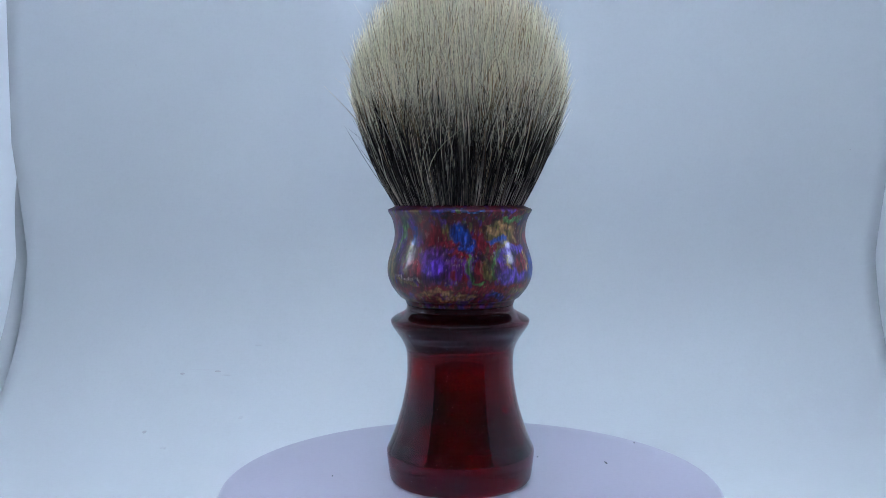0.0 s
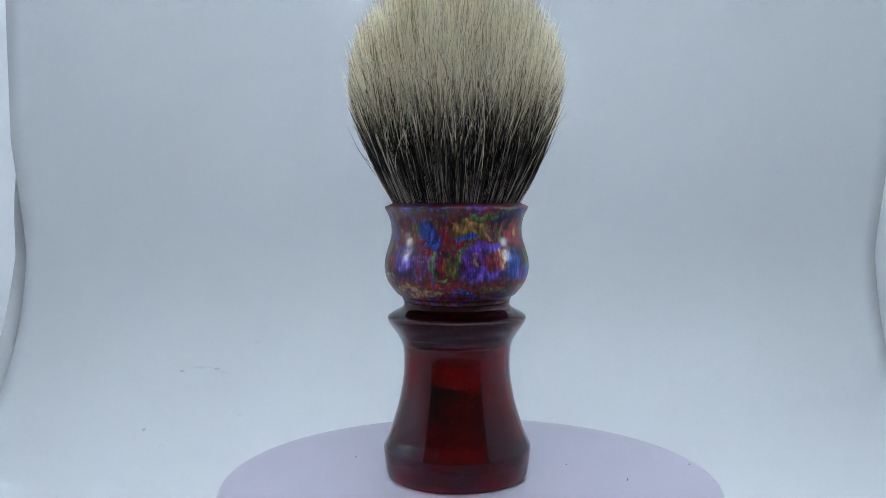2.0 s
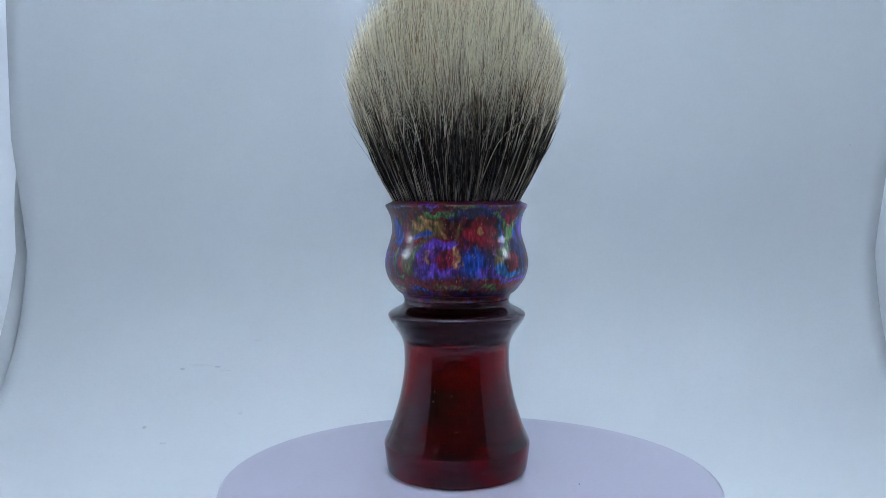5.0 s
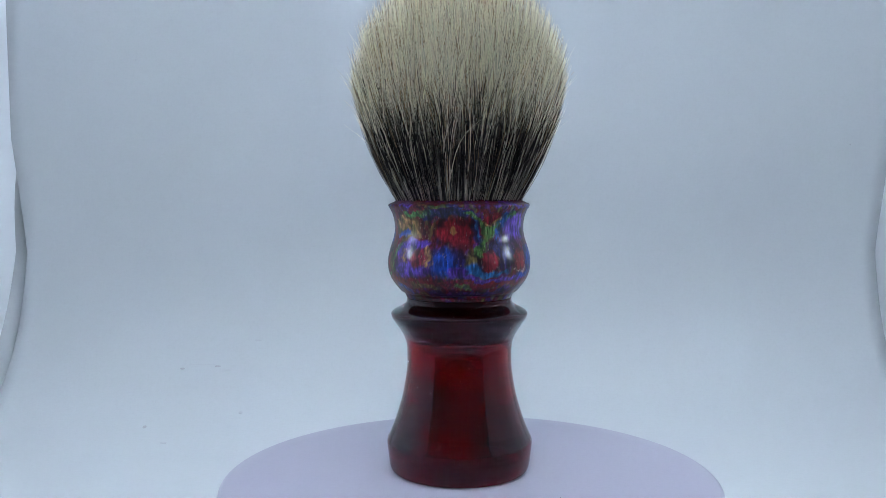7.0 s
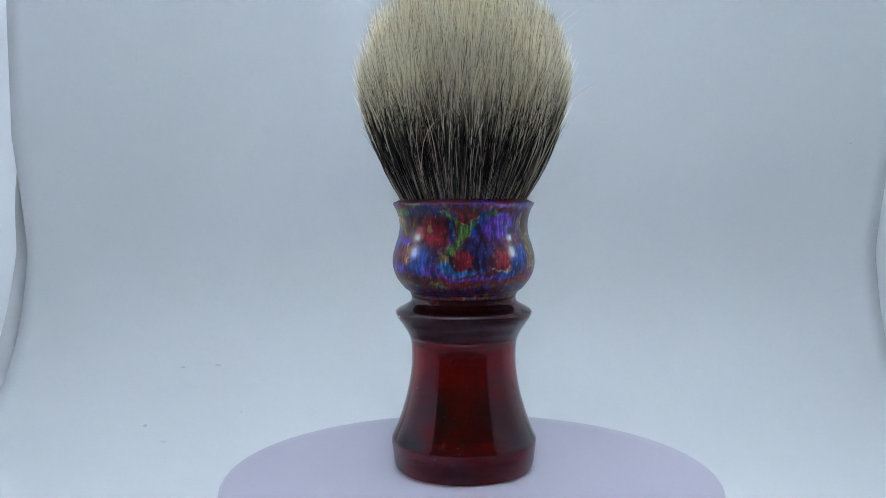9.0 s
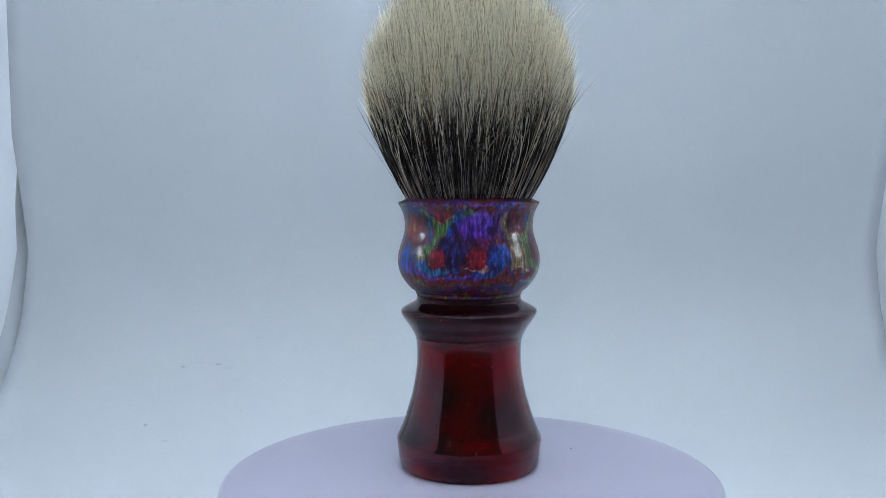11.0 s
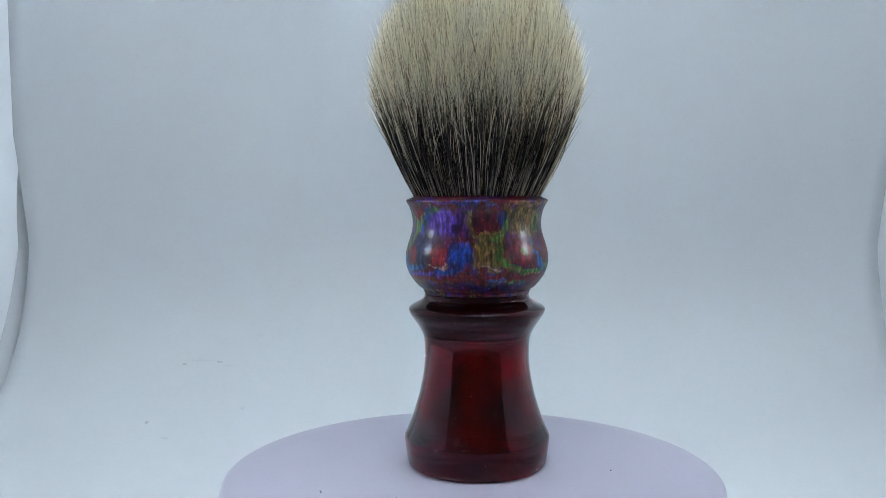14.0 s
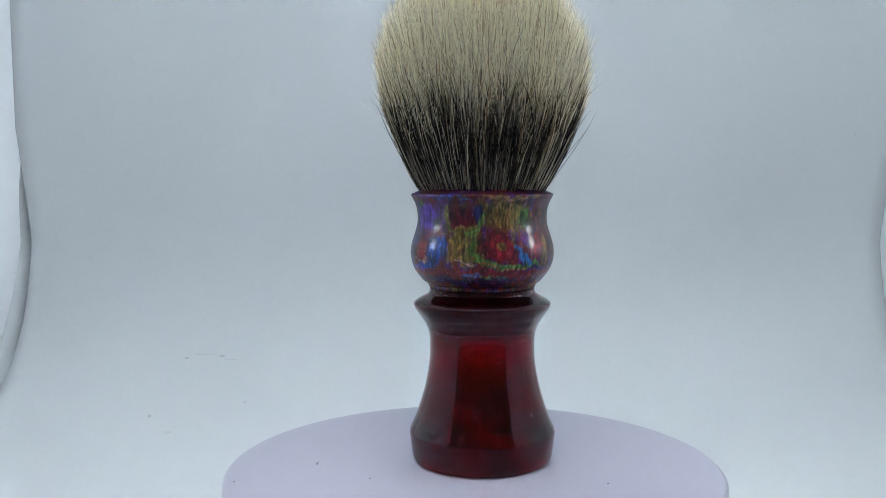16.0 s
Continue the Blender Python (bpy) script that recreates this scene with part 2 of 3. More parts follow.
CRUMBS = [("crumb", -0.1360, 0.1553, -0.0290, 0.0009, 0.0009, -65, M_GRIME, "small brown crumb on the sheet"),
          ("crumb", -0.1302, 0.1896, -0.0110, 0.0012, 0.0005, -35, M_GRIME, "small brown crumb on the sheet"),
          ("crumb", -0.1143, 0.1902, -0.0100, 0.0014, 0.0005, -35, M_GRIME, "small brown crumb on the sheet"),
          ("smear", -0.1215, 0.1908, -0.0094, 0.0060, 0.0003, -35, M_FAINT, "faint grey smear on the sheet"),
          ("smear", -0.1100, 0.1893, -0.0115, 0.0025, 0.0003, -35, M_FAINT, "faint grey smear on the sheet"),
          ("smear", -0.0985, 0.1676, -0.0257, 0.0010, 0.0010, -60, M_FAINT, "faint grey smear on the sheet"),
          ("smear", -0.1236, 0.1413, -0.0318, 0.0014, 0.0008, -70, M_FAINT, "faint grey smear on the sheet"),
          ("crumb", -0.1585, 0.2183, 0.1320, 0.0005, 0.0006, 5, M_FAINT, "small brown crumb on the sheet"),
          ("crumb", 0.1780, 0.2165, 0.0898, 0.0006, 0.0006, 10, M_GRIME, "small brown crumb on the sheet"),
          ("smear", -0.0618, 0.2150, 0.0664, 0.0016, 0.0006, 8, M_FAINT, "faint grey smear on the sheet"),
          ("smear", 0.0750, 0.2150, 0.0640, 0.0060, 0.0004, 8, M_FAINT, "faint grey smear on the sheet"),
          ("smear", -0.0973, 0.1980, 0.0008, 0.0018, 0.0005, -30, M_FAINT, "faint grey smear on the sheet")]
desk()
for crumb in CRUMBS:
    lump(*crumb)

# ---- turntable ----
def turntable():
    thing = tagged(new("turntable"), "round pale lavender plastic turntable standing on the backdrop", "turntable")
    R = 0.0603
    edge = [(R - 0.0012 + 0.0012 * math.sin(a), -0.0012 + 0.0012 * math.cos(a)) for a in np.linspace(0, math.pi / 2, 8)]
    profile = [(0.03, 0.0), (0.055, 0.0)] + edge + [(R, -0.0062), (R - 0.0008, -0.0072), (R - 0.002, -0.0075), (0.03, -0.0075)]
    part("platter", lathe("platter", profile[::-1], 240), M_PLATTER, thing)
    foot = [(0.02, -0.0350), (0.050, -0.0350), (0.051, -0.0340), (0.050, -0.0085), (0.048, -0.0076), (0.02, -0.0076)]
    part("base", lathe("base", foot, 120), M_BASE, thing, "white plastic base of the turntable")
    return thing


TABLE = turntable()


def lint(radius, angle, length, width, turn):
    """A crumb of lint that lies on the platter and turns with it."""
    bm = bmesh.new()
    bmesh.ops.create_icosphere(bm, subdivisions=2, radius=1.0)
    for v in bm.verts:
        bend = 0.25 * v.co.x * v.co.x
        v.co = Vector((v.co.x * length, (v.co.y + bend) * width, v.co.z * 0.00018 + 0.00012))
    me = bpy.data.meshes.new("lint")
    bm.to_mesh(me)
    bm.free()
    ob = part("lint", me, M_FIBRE, TABLE, "dark speck of lint")
    a = radians(angle)
    ob.matrix_basis = pose(radius * math.cos(a), radius * math.sin(a), 0, 0, 0, turn)
    return ob


lint(0.0385, 22.7, 0.0010, 0.00022, 105)
lint(0.0270, 47.9, 0.00022, 0.00018, 0)
lint(0.0342, 176.2, 0.00022, 0.00018, 20)
lint(0.0575, 36.5, 0.00022, 0.0002, 0)

# ---- the shaving brush ----
RUBY = [(12.75, 43.38), (12.95, 43.3), (13.0, 43.0), (13.06, 42.5), (13.3, 42.0), (14.2, 41.35), (16.0, 40.4), (16.85, 39.7), (16.95, 39.2), (16.75, 38.5), (16.3, 37.7), (15.52, 36.57), (14.54, 35.14),
        (13.77, 33.72), (13.27, 32.29), (13.07, 30.86), (13.01, 29.0), (13.03, 26.6), (13.3, 23.9), (13.82, 20.83), (14.45, 17.95), (15.3, 15.07),
        (16.26, 12.18), (17.45, 9.29), (17.98, 8.1), (18.12, 7.3), (18.08, 6.4), (17.92, 4.95), (17.72, 3.3), (17.45, 1.5), (17.1, 0.6), (16.6, 0.12)]
COLLAR = [(12.9, 43.45), (13.05, 43.55), (13.15, 43.85), (13.32, 44.25), (13.62, 44.62), (14.05, 44.92), (14.5, 45.2), (15.61, 46.51), (16.6, 47.93), (17.21, 49.34), (17.55, 50.75), (17.63, 52.17), (17.5, 53.58),
          (17.18, 54.99), (16.76, 56.4), (16.3, 57.8), (15.98, 59.21), (15.87, 60.62), (15.96, 62.02), (16.24, 63.42), (16.79, 64.83), (17.38, 65.85), (17.45, 66.2), (17.25, 66.5), (16.6, 66.75),
          (15.6, 67.25), (15.0, 67.75)]
KNOT = [(13.6, 64.0), (14.13, 67.77), (15.51, 70.42), (17.64, 74.61), (19.83, 78.79), (21.4, 81.57), (22.08, 82.95), (23.3, 85.73), (24.52, 88.49), (25.32, 91.26),
        (25.85, 94.02), (26.17, 96.77), (26.21, 99.52), (25.92, 102.27), (25.36, 105.01), (24.52, 107.74), (23.27, 110.48), (21.62, 113.21), (19.14, 115.93), (16.81, 117.9),
        (11.71, 121.6), (0.0, 124.4)]


# Pigment in the collar. Pools: angle round it, millimetres below its rim, half width and half height in millimetres.
# Wisps: the points (angle, millimetres below the rim) that a wisp runs through, after its half width.
TINT = {"crimson": (0.140, 0.005, 0.011), "wine": (0.060, 0.003, 0.010), "blue": (0.010, 0.040, 0.260), "navy": (0.008, 0.014, 0.090),
        "purple": (0.082, 0.028, 0.320), "plum": (0.055, 0.014, 0.130), "gold": (0.230, 0.115, 0.035), "olive": (0.105, 0.085, 0.018),
        "green": (0.062, 0.150, 0.032), "sky": (0.020, 0.110, 0.340), "rose": (0.330, 0.190, 0.180), "ink": (0.008, 0.003, 0.008)}
FIELDS = [("plum", -20, 13.0, 4.2, 4.5), ("plum", -60, 8.0, 3.0, 5.0), ("olive", 36, 5.6, 5.4, 3.0), ("navy", 82, 14.0, 6.6, 3.6),
          ("plum", 145, 6.2, 6.0, 4.2), ("navy", 124, 12.0, 5.0, 4.0), ("olive", 187, 12.6, 4.4, 4.6), ("olive", 221, 5.2, 7.5, 4.0),
          ("plum", 168, 4.8, 3.0, 4.0), ("navy", 240, 18.2, 9.0, 1.3), ("olive", 100, 13.0, 2.0, 3.2), ("plum", 45, 13.5, 5.4, 4.4),
          ("wine", 268, 9.0, 6.0, 6.0), ("olive", 292, 14.0, 3.0, 4.0)]
POOLS = [("blue", 0, 5.7, 2.5, 2.6), ("blue", 7, 8.6, 1.6, 1.9), ("purple", 46, 15.8, 5.4, 1.9), ("blue", 76, 14.2, 3.4, 3.0), ("purple", 57, 9.9, 2.4, 1.3),
         ("purple", 88, 16.2, 3.2, 1.5), ("sky", 100, 15.4, 2.0, 1.8), ("sky", 112, 16.5, 3.0, 0.9), ("purple", 146, 5.6, 4.6, 3.4), ("blue", 124, 6.2, 1.4, 2.2),
         ("blue", 160, 13.4, 2.5, 3.4), ("blue", 148, 17.0, 2.6, 1.2), ("purple", 140, 18.2, 4.2, 0.7), ("purple", -20, 13.8, 2.2, 2.6), ("green", 219, 17.2, 5.6, 0.9)]
OVALS = [("crimson", 84, 6.5, 4.6, 3.7), ("crimson", 55, 13.0, 2.3, 2.3), ("crimson", 113, 13.4, 2.6, 2.6), ("crimson", 144, 13.7, 2.9, 2.7), ("wine", 181, 5.6, 3.9, 3.1),
         ("crimson", 213, 12.7, 3.8, 3.1), ("crimson", -37, 14.0, 2.4, 2.2), ("crimson", -25, 5.8, 1.9, 2.8), ("crimson", 64, 2.4, 4.0, 1.0), ("crimson", 118, 3.9, 2.8, 1.4),
         ("crimson", 18, 8.4, 1.4, 2.4), ("crimson", 249, 12.4, 2.0, 3.2), ("crimson", -10, 8.2, 2.0, 0.9), ("crimson", 16, 14.2, 1.2, 2.8)]
SPOTS = [("green", 116, 6.7, 1.9, 1.4), ("green", 239, 6.0, 1.7, 2.2), ("green", -52, 4.4, 1.0, 1.8), ("green", 52, 2.9, 2.6, 0.6), ("gold", 83, 6.8, 0.7, 1.5),
         ("navy", 198, 5.2, 1.2, 2.2), ("green", 106, 11.0, 1.0, 1.6), ("gold", 259, 12.4, 1.1, 1.9), ("sky", 235, 15.6, 0.8, 1.4), ("gold", 40, 4.6, 1.6, 1.0),
         ("gold", 27, 5.2, 1.6, 0.9), ("ink", 187, 12.6, 0.3, 0.9), ("olive", 215, 12.6, 1.0, 0.8), ("gold", 184, 8.4, 1.0, 0.8)]
WISPS = [("green", 0.40, (8, 11), (7.5, 14), (11, 16.5), (17, 17.6)), ("green", 0.55, (36, 9.6), (28, 11.2), (24, 14), (25, 16.4)), ("olive", 0.6, (20, 12), (19, 15), (22, 17)),
         ("gold", 0.35, (41, 10.4), (40, 12.5), (43, 14.2)), ("gold", 0.45, (62, 10.8), (64, 12.6), (62, 14.6)), ("purple", 0.75, (33, 12), (39, 9.8), (50, 9.0), (60, 9.6)),
         ("gold", 0.45, (22, 4), (30, 6.2), (38, 5.4), (44, 7.2)), ("gold", 0.35, (34, 3.4), (46, 4.4), (54, 7.6)), ("blue", 0.5, (26, 8.2), (34, 7.6), (42, 7.0)),
         ("green", 0.45, (40, 2.6), (48, 3.3), (58, 2.6), (66, 1.9)), ("navy", 0.75, (60, 3.6), (68, 2.2), (84, 1.8), (98, 2.4), (104, 6.5), (108, 9))]
WISPS += [("sky", 0.30, (98, 2.8), (103, 5.4), (107, 7.6)), ("green", 0.50, (96, 2.6), (106, 4.8), (116, 6.7)), ("green", 0.42, (116, 6.7), (128, 4.6), (141, 2.6)),
          ("green", 0.55, (116, 7.2), (110, 9.6), (104, 12)), ("gold", 0.25, (110, 4.8), (118, 5.4), (127, 4.0)), ("blue", 0.7, (132, 3.2), (128, 6), (122, 8.6)),
          ("sky", 0.35, (102, 17), (110, 15.9), (120, 16.4), (126, 16)), ("purple", 0.5, (96, 17.6), (118, 18.2), (140, 18)), ("blue", 0.7, (167, 10.4), (168, 13.6), (162, 16.4), (148, 17.4)),
          ("rose", 0.22, (136, 15.8), (146, 16.4), (152, 15.4)), ("olive", 0.55, (170, 3), (168, 6.4), (174, 8.8), (186, 9), (196, 7.4)), ("green", 0.4, (188, 9.8), (198, 8.4), (202, 5)),
          ("gold", 0.4, (176, 11), (178, 14), (176, 16.4)), ("green", 0.45, (194, 10), (193, 13), (198, 15.4))]
WISPS += [("gold", 0.35, (184, 12), (183, 15), (186, 16.8)), ("rose", 0.25, (180, 16.2), (187, 15.7), (195, 16.3)), ("green", 0.55, (198, 15.8), (210, 16.9), (226, 17.2), (246, 16.4)),
          ("gold", 0.30, (200, 16.6), (215, 17.8), (236, 17.6)), ("gold", 0.40, (214, 2.6), (212, 5.2), (215, 8)), ("gold", 0.40, (224, 2.8), (222, 5.6), (226, 8.6)),
          ("ink", 0.28, (210, 3.4), (208, 6), (211, 8.2)), ("ink", 0.25, (219, 3), (218, 6.4)), ("sky", 0.4, (228, 12.6), (233, 15.2), (240, 16.2)),
          ("green", 0.6, (-50, 2.8), (-55, 6.4), (-63, 10)), ("gold", 0.45, (-60, 9), (-66, 12), (-64, 16)), ("rose", 0.30, (-58, 15.8), (-46, 16.8), (-34, 16.4))]
WISPS += [("gold", 0.40, (-56, 16.8), (-48, 17.4), (-38, 17.8)), ("blue", 0.40, (-42, 4.4), (-41, 8)), ("olive", 0.45, (-44, 9), (-48, 12.4)), ("ink", 0.3, (-32, 3.6), (-33, 8)),
          ("ink", 0.35, (-8, 3.2), (-10, 7), (-6, 8.8), (3, 8.8)), ("ink", 0.35, (70, 3.8), (66, 6.6), (68, 9.4)), ("ink", 0.3, (104, 12.2), (105, 15), (110, 16)),
          ("gold", 0.55, (-34, 20.4), (-20, 19.4), (-6, 19.8)), ("gold", 0.45, (-20, 21.2), (-4, 20.6), (12, 20.2)), ("blue", 0.6, (28, 20), (36, 20.6), (42, 21.4)),
          ("olive", 0.6, (48, 19.7), (60, 19.5), (70, 20)), ("green", 0.5, (88, 19.6), (98, 19.8)), ("navy", 0.7, (60, 21.4), (90, 21.4), (130, 21.2)), ("sky", 0.45, (184, 19.6), (198, 19.2))]
WISPS += [("green", 0.5, (200, 19.6), (222, 20.4)), ("navy", 0.8, (150, 21), (190, 20.8), (230, 20.6)), ("crimson", 0.5, (6, 11.2), (0, 10.4), (-8, 10.6)),
          ("sky", 0.35, (2, 0.5), (10, 0.6), (18, 0.5)), ("green", 0.35, (-2, 0.4), (0, 1.0)), ("blue", 0.35, (-20, 0.7), (-4, 0.6)), ("purple", 0.35, (36, 0.8), (50, 0.9)),
          ("gold", 0.35, (56, 0.8), (66, 0.6)), ("green", 0.4, (68, 0.9), (78, 0.8)), ("blue", 0.4, (78, 0.8), (92, 1.0)), ("purple", 0.35, (120, 0.7), (158, 0.7)),
          ("blue", 0.45, (160, 0.8), (176, 0.8)), ("sky", 0.35, (178, 0.6), (188, 0.8)), ("gold", 0.4, (206, 1.0), (232, 1.2), (252, 0.8))]


def lattice(p, seed):
    """Smooth random values between 0 and 1 at points in space."""
    i = np.floor(p).astype(np.int64)
    f = p - i
    f = f * f * (3 - 2 * f)
    total = 0.0
    for dx, dy, dz in itertools.product((0, 1), repeat=3):
        h = (i[..., 0] + dx) * 73856093 ^ (i[..., 1] + dy) * 19349663 ^ (i[..., 2] + dz) * 83492791 ^ seed * 2654435
        h = (h ^ (h >> 13)) * 1274126177
        h = ((h ^ (h >> 16)) & 0xFFFF) / 65535.0
        total = total + h * (f[..., 0] if dx else 1 - f[..., 0]) * (f[..., 1] if dy else 1 - f[..., 1]) * (f[..., 2] if dz else 1 - f[..., 2])
    return total


def cloud(p, seed, octaves=4):
    return sum(lattice(p * 2.0 ** k, seed + k) * 0.5 ** k for k in range(octaves)) / sum(0.5 ** k for k in range(octaves))


def step(x, a, b):
    t = np.clip((x - a) / (b - a), 0, 1)
    return t * t * (3 - 2 * t)


def stain(me):
    """Lays the pigment on the collar's mesh: drawn-out pools, ovals and wisps of colour in dark red resin."""
    p = np.empty(len(me.vertices) * 3)
    me.vertices.foreach_get("co", p)
    p = p.reshape(-1, 3) * 1000
    angle = np.degrees(np.arctan2(p[:, 0], -p[:, 1])) % 360
    drop = 67.0 - p[:, 2]
    angle = angle + 9.0 * (cloud(p * 0.30, 1) - 0.5) + 4.5 * (cloud(p * 0.8, 2, 2) - 0.5)
    drop = drop + 2.4 * (cloud(p * 0.30, 5) - 0.5) + 1.3 * (cloud(p * 0.8, 6, 2) - 0.5)
    drawn = cloud(p * np.array([2.0, 2.0, 0.30]), 9, 3)
    ragged = 0.5 * (drawn - 0.5)
    def across(a):
        return ((angle - a + 180) % 360 - 180) * 0.29
    def lay(tint, mask, depth=0.30):
        nonlocal col
        m = np.clip(mask, 0, 1)[:, None]
        tone = np.array(TINT[tint])[None] * (1 - depth + 2 * depth * step(drawn, 0.32, 0.68))[:, None]
        col = col * (1 - m) + tone * m
    base = step(cloud(p * np.array([0.5, 0.5, 0.3]), 21), 0.35, 0.65)[:, None]
    col = np.array(TINT["wine"])[None] * (1 - base) + np.array([0.110, 0.005, 0.010])[None] * base
    lay("plum", 0.8 * step(cloud(p * np.array([0.8, 0.8, 0.3]), 31), 0.52, 0.66))
    lay("olive", 0.6 * step(cloud(p * np.array([0.9, 0.9, 0.4]), 41), 0.58, 0.68))
    for tint, a, d, w, h in FIELDS:
        lay(tint, 0.85 * step(np.hypot(across(a) / w, (drop - d) / h) + ragged, 1.25, 0.55), 0.6)
    for tint, a, d, w, h in POOLS:
        lay(tint, 0.95 * step(np.hypot(across(a) / w, (drop - d) / h) + ragged, 1.2, 0.65), 0.5)
    lay("crimson", 0.8 * step(np.abs(drop - 18.9) + 0.8 * ragged, 1.0, 0.6), 0.25)
    for tint, a, d, w, h in OVALS:
        e = np.hypot(across(a) / w, (drop - d) / h) + 0.18 * ragged
        lay("ink", 0.4 * step(e, 1.3, 1.0) * step(e, 0.8, 1.0), 0.2)
        lay(tint, 0.95 * step(e, 1.15, 0.75), 0.25)
    for tint, a, d, w, h in SPOTS:
        lay(tint, 0.9 * step(np.hypot(across(a) / w, (drop - d) / h) + ragged, 1.2, 0.7), 0.5)
    for tint, wide, *points in WISPS:
        for twin, (side, share) in enumerate(((0.0, 1.0), (1.5, 0.45), (-1.4, 0.4))):
            near = np.full(len(drop), 99.0)
            for (a, d), (b, e) in zip(points, points[1:]):
                x, y = across(a) - side * wide, drop - d - 0.5 * side * wide
                u, v = (b - a) * 0.29, e - d
                t = np.clip((x * u + y * v) / (u * u + v * v), 0, 1)
                near = np.minimum(near, np.hypot(x - t * u, y - t * v))
            share *= 0.45 if tint == "ink" else 0.6 if points[0][1] > 18.5 or points[0][1] < 1.3 else 0.9
            lay(tint, share * step(near / (wide if not twin else 0.4 * wide) + 1.2 * ragged, 1.25, 0.45), 0.5)
    thread = cloud(p * np.array([3.0, 3.0, 0.55]), 51, 3)
    col = col * (0.62 + 0.42 * step(thread, 0.34, 0.56) + 0.7 * step(thread, 0.60, 0.74))[:, None]
    glint = step(cloud(p * np.array([4.2, 4.2, 1.0]), 71, 2), 0.74, 0.88)[:, None] * 0.40
    col = col * (1 - glint) + np.array([0.36, 0.25, 0.22]) * glint
    sooty = step(cloud(p * np.array([0.7, 0.7, 0.45]), 61), 0.56, 0.68)[:, None] * 0.6
    col = col * (1 - sooty) + np.array(TINT["ink"]) * sooty
    rgba = np.ones((len(col), 4))
    rgba[:, :3] = np.clip(0.68 * col, 0.002, 0.9)
    me.attributes.new("pigment", "FLOAT_COLOR", "POINT").data.foreach_set("color", rgba.ravel())
    return me


def metres(points):
    return [(r * 0.001, z * 0.001) for r, z in points]


# The longest loose hairs: angle round the knot, and how far out and how high their tips are, in millimetres.
STRAYS = [(-76, 28.6, 86.5), (-70, 25.2, 82.0), (-80, 26.0, 88.0), (203, 26.2, 85.5), (210, 25.0, 88.0), (67, 25.2, 83.0), (247, 27.0, 87.5), (255, 25.4, 84.0)]


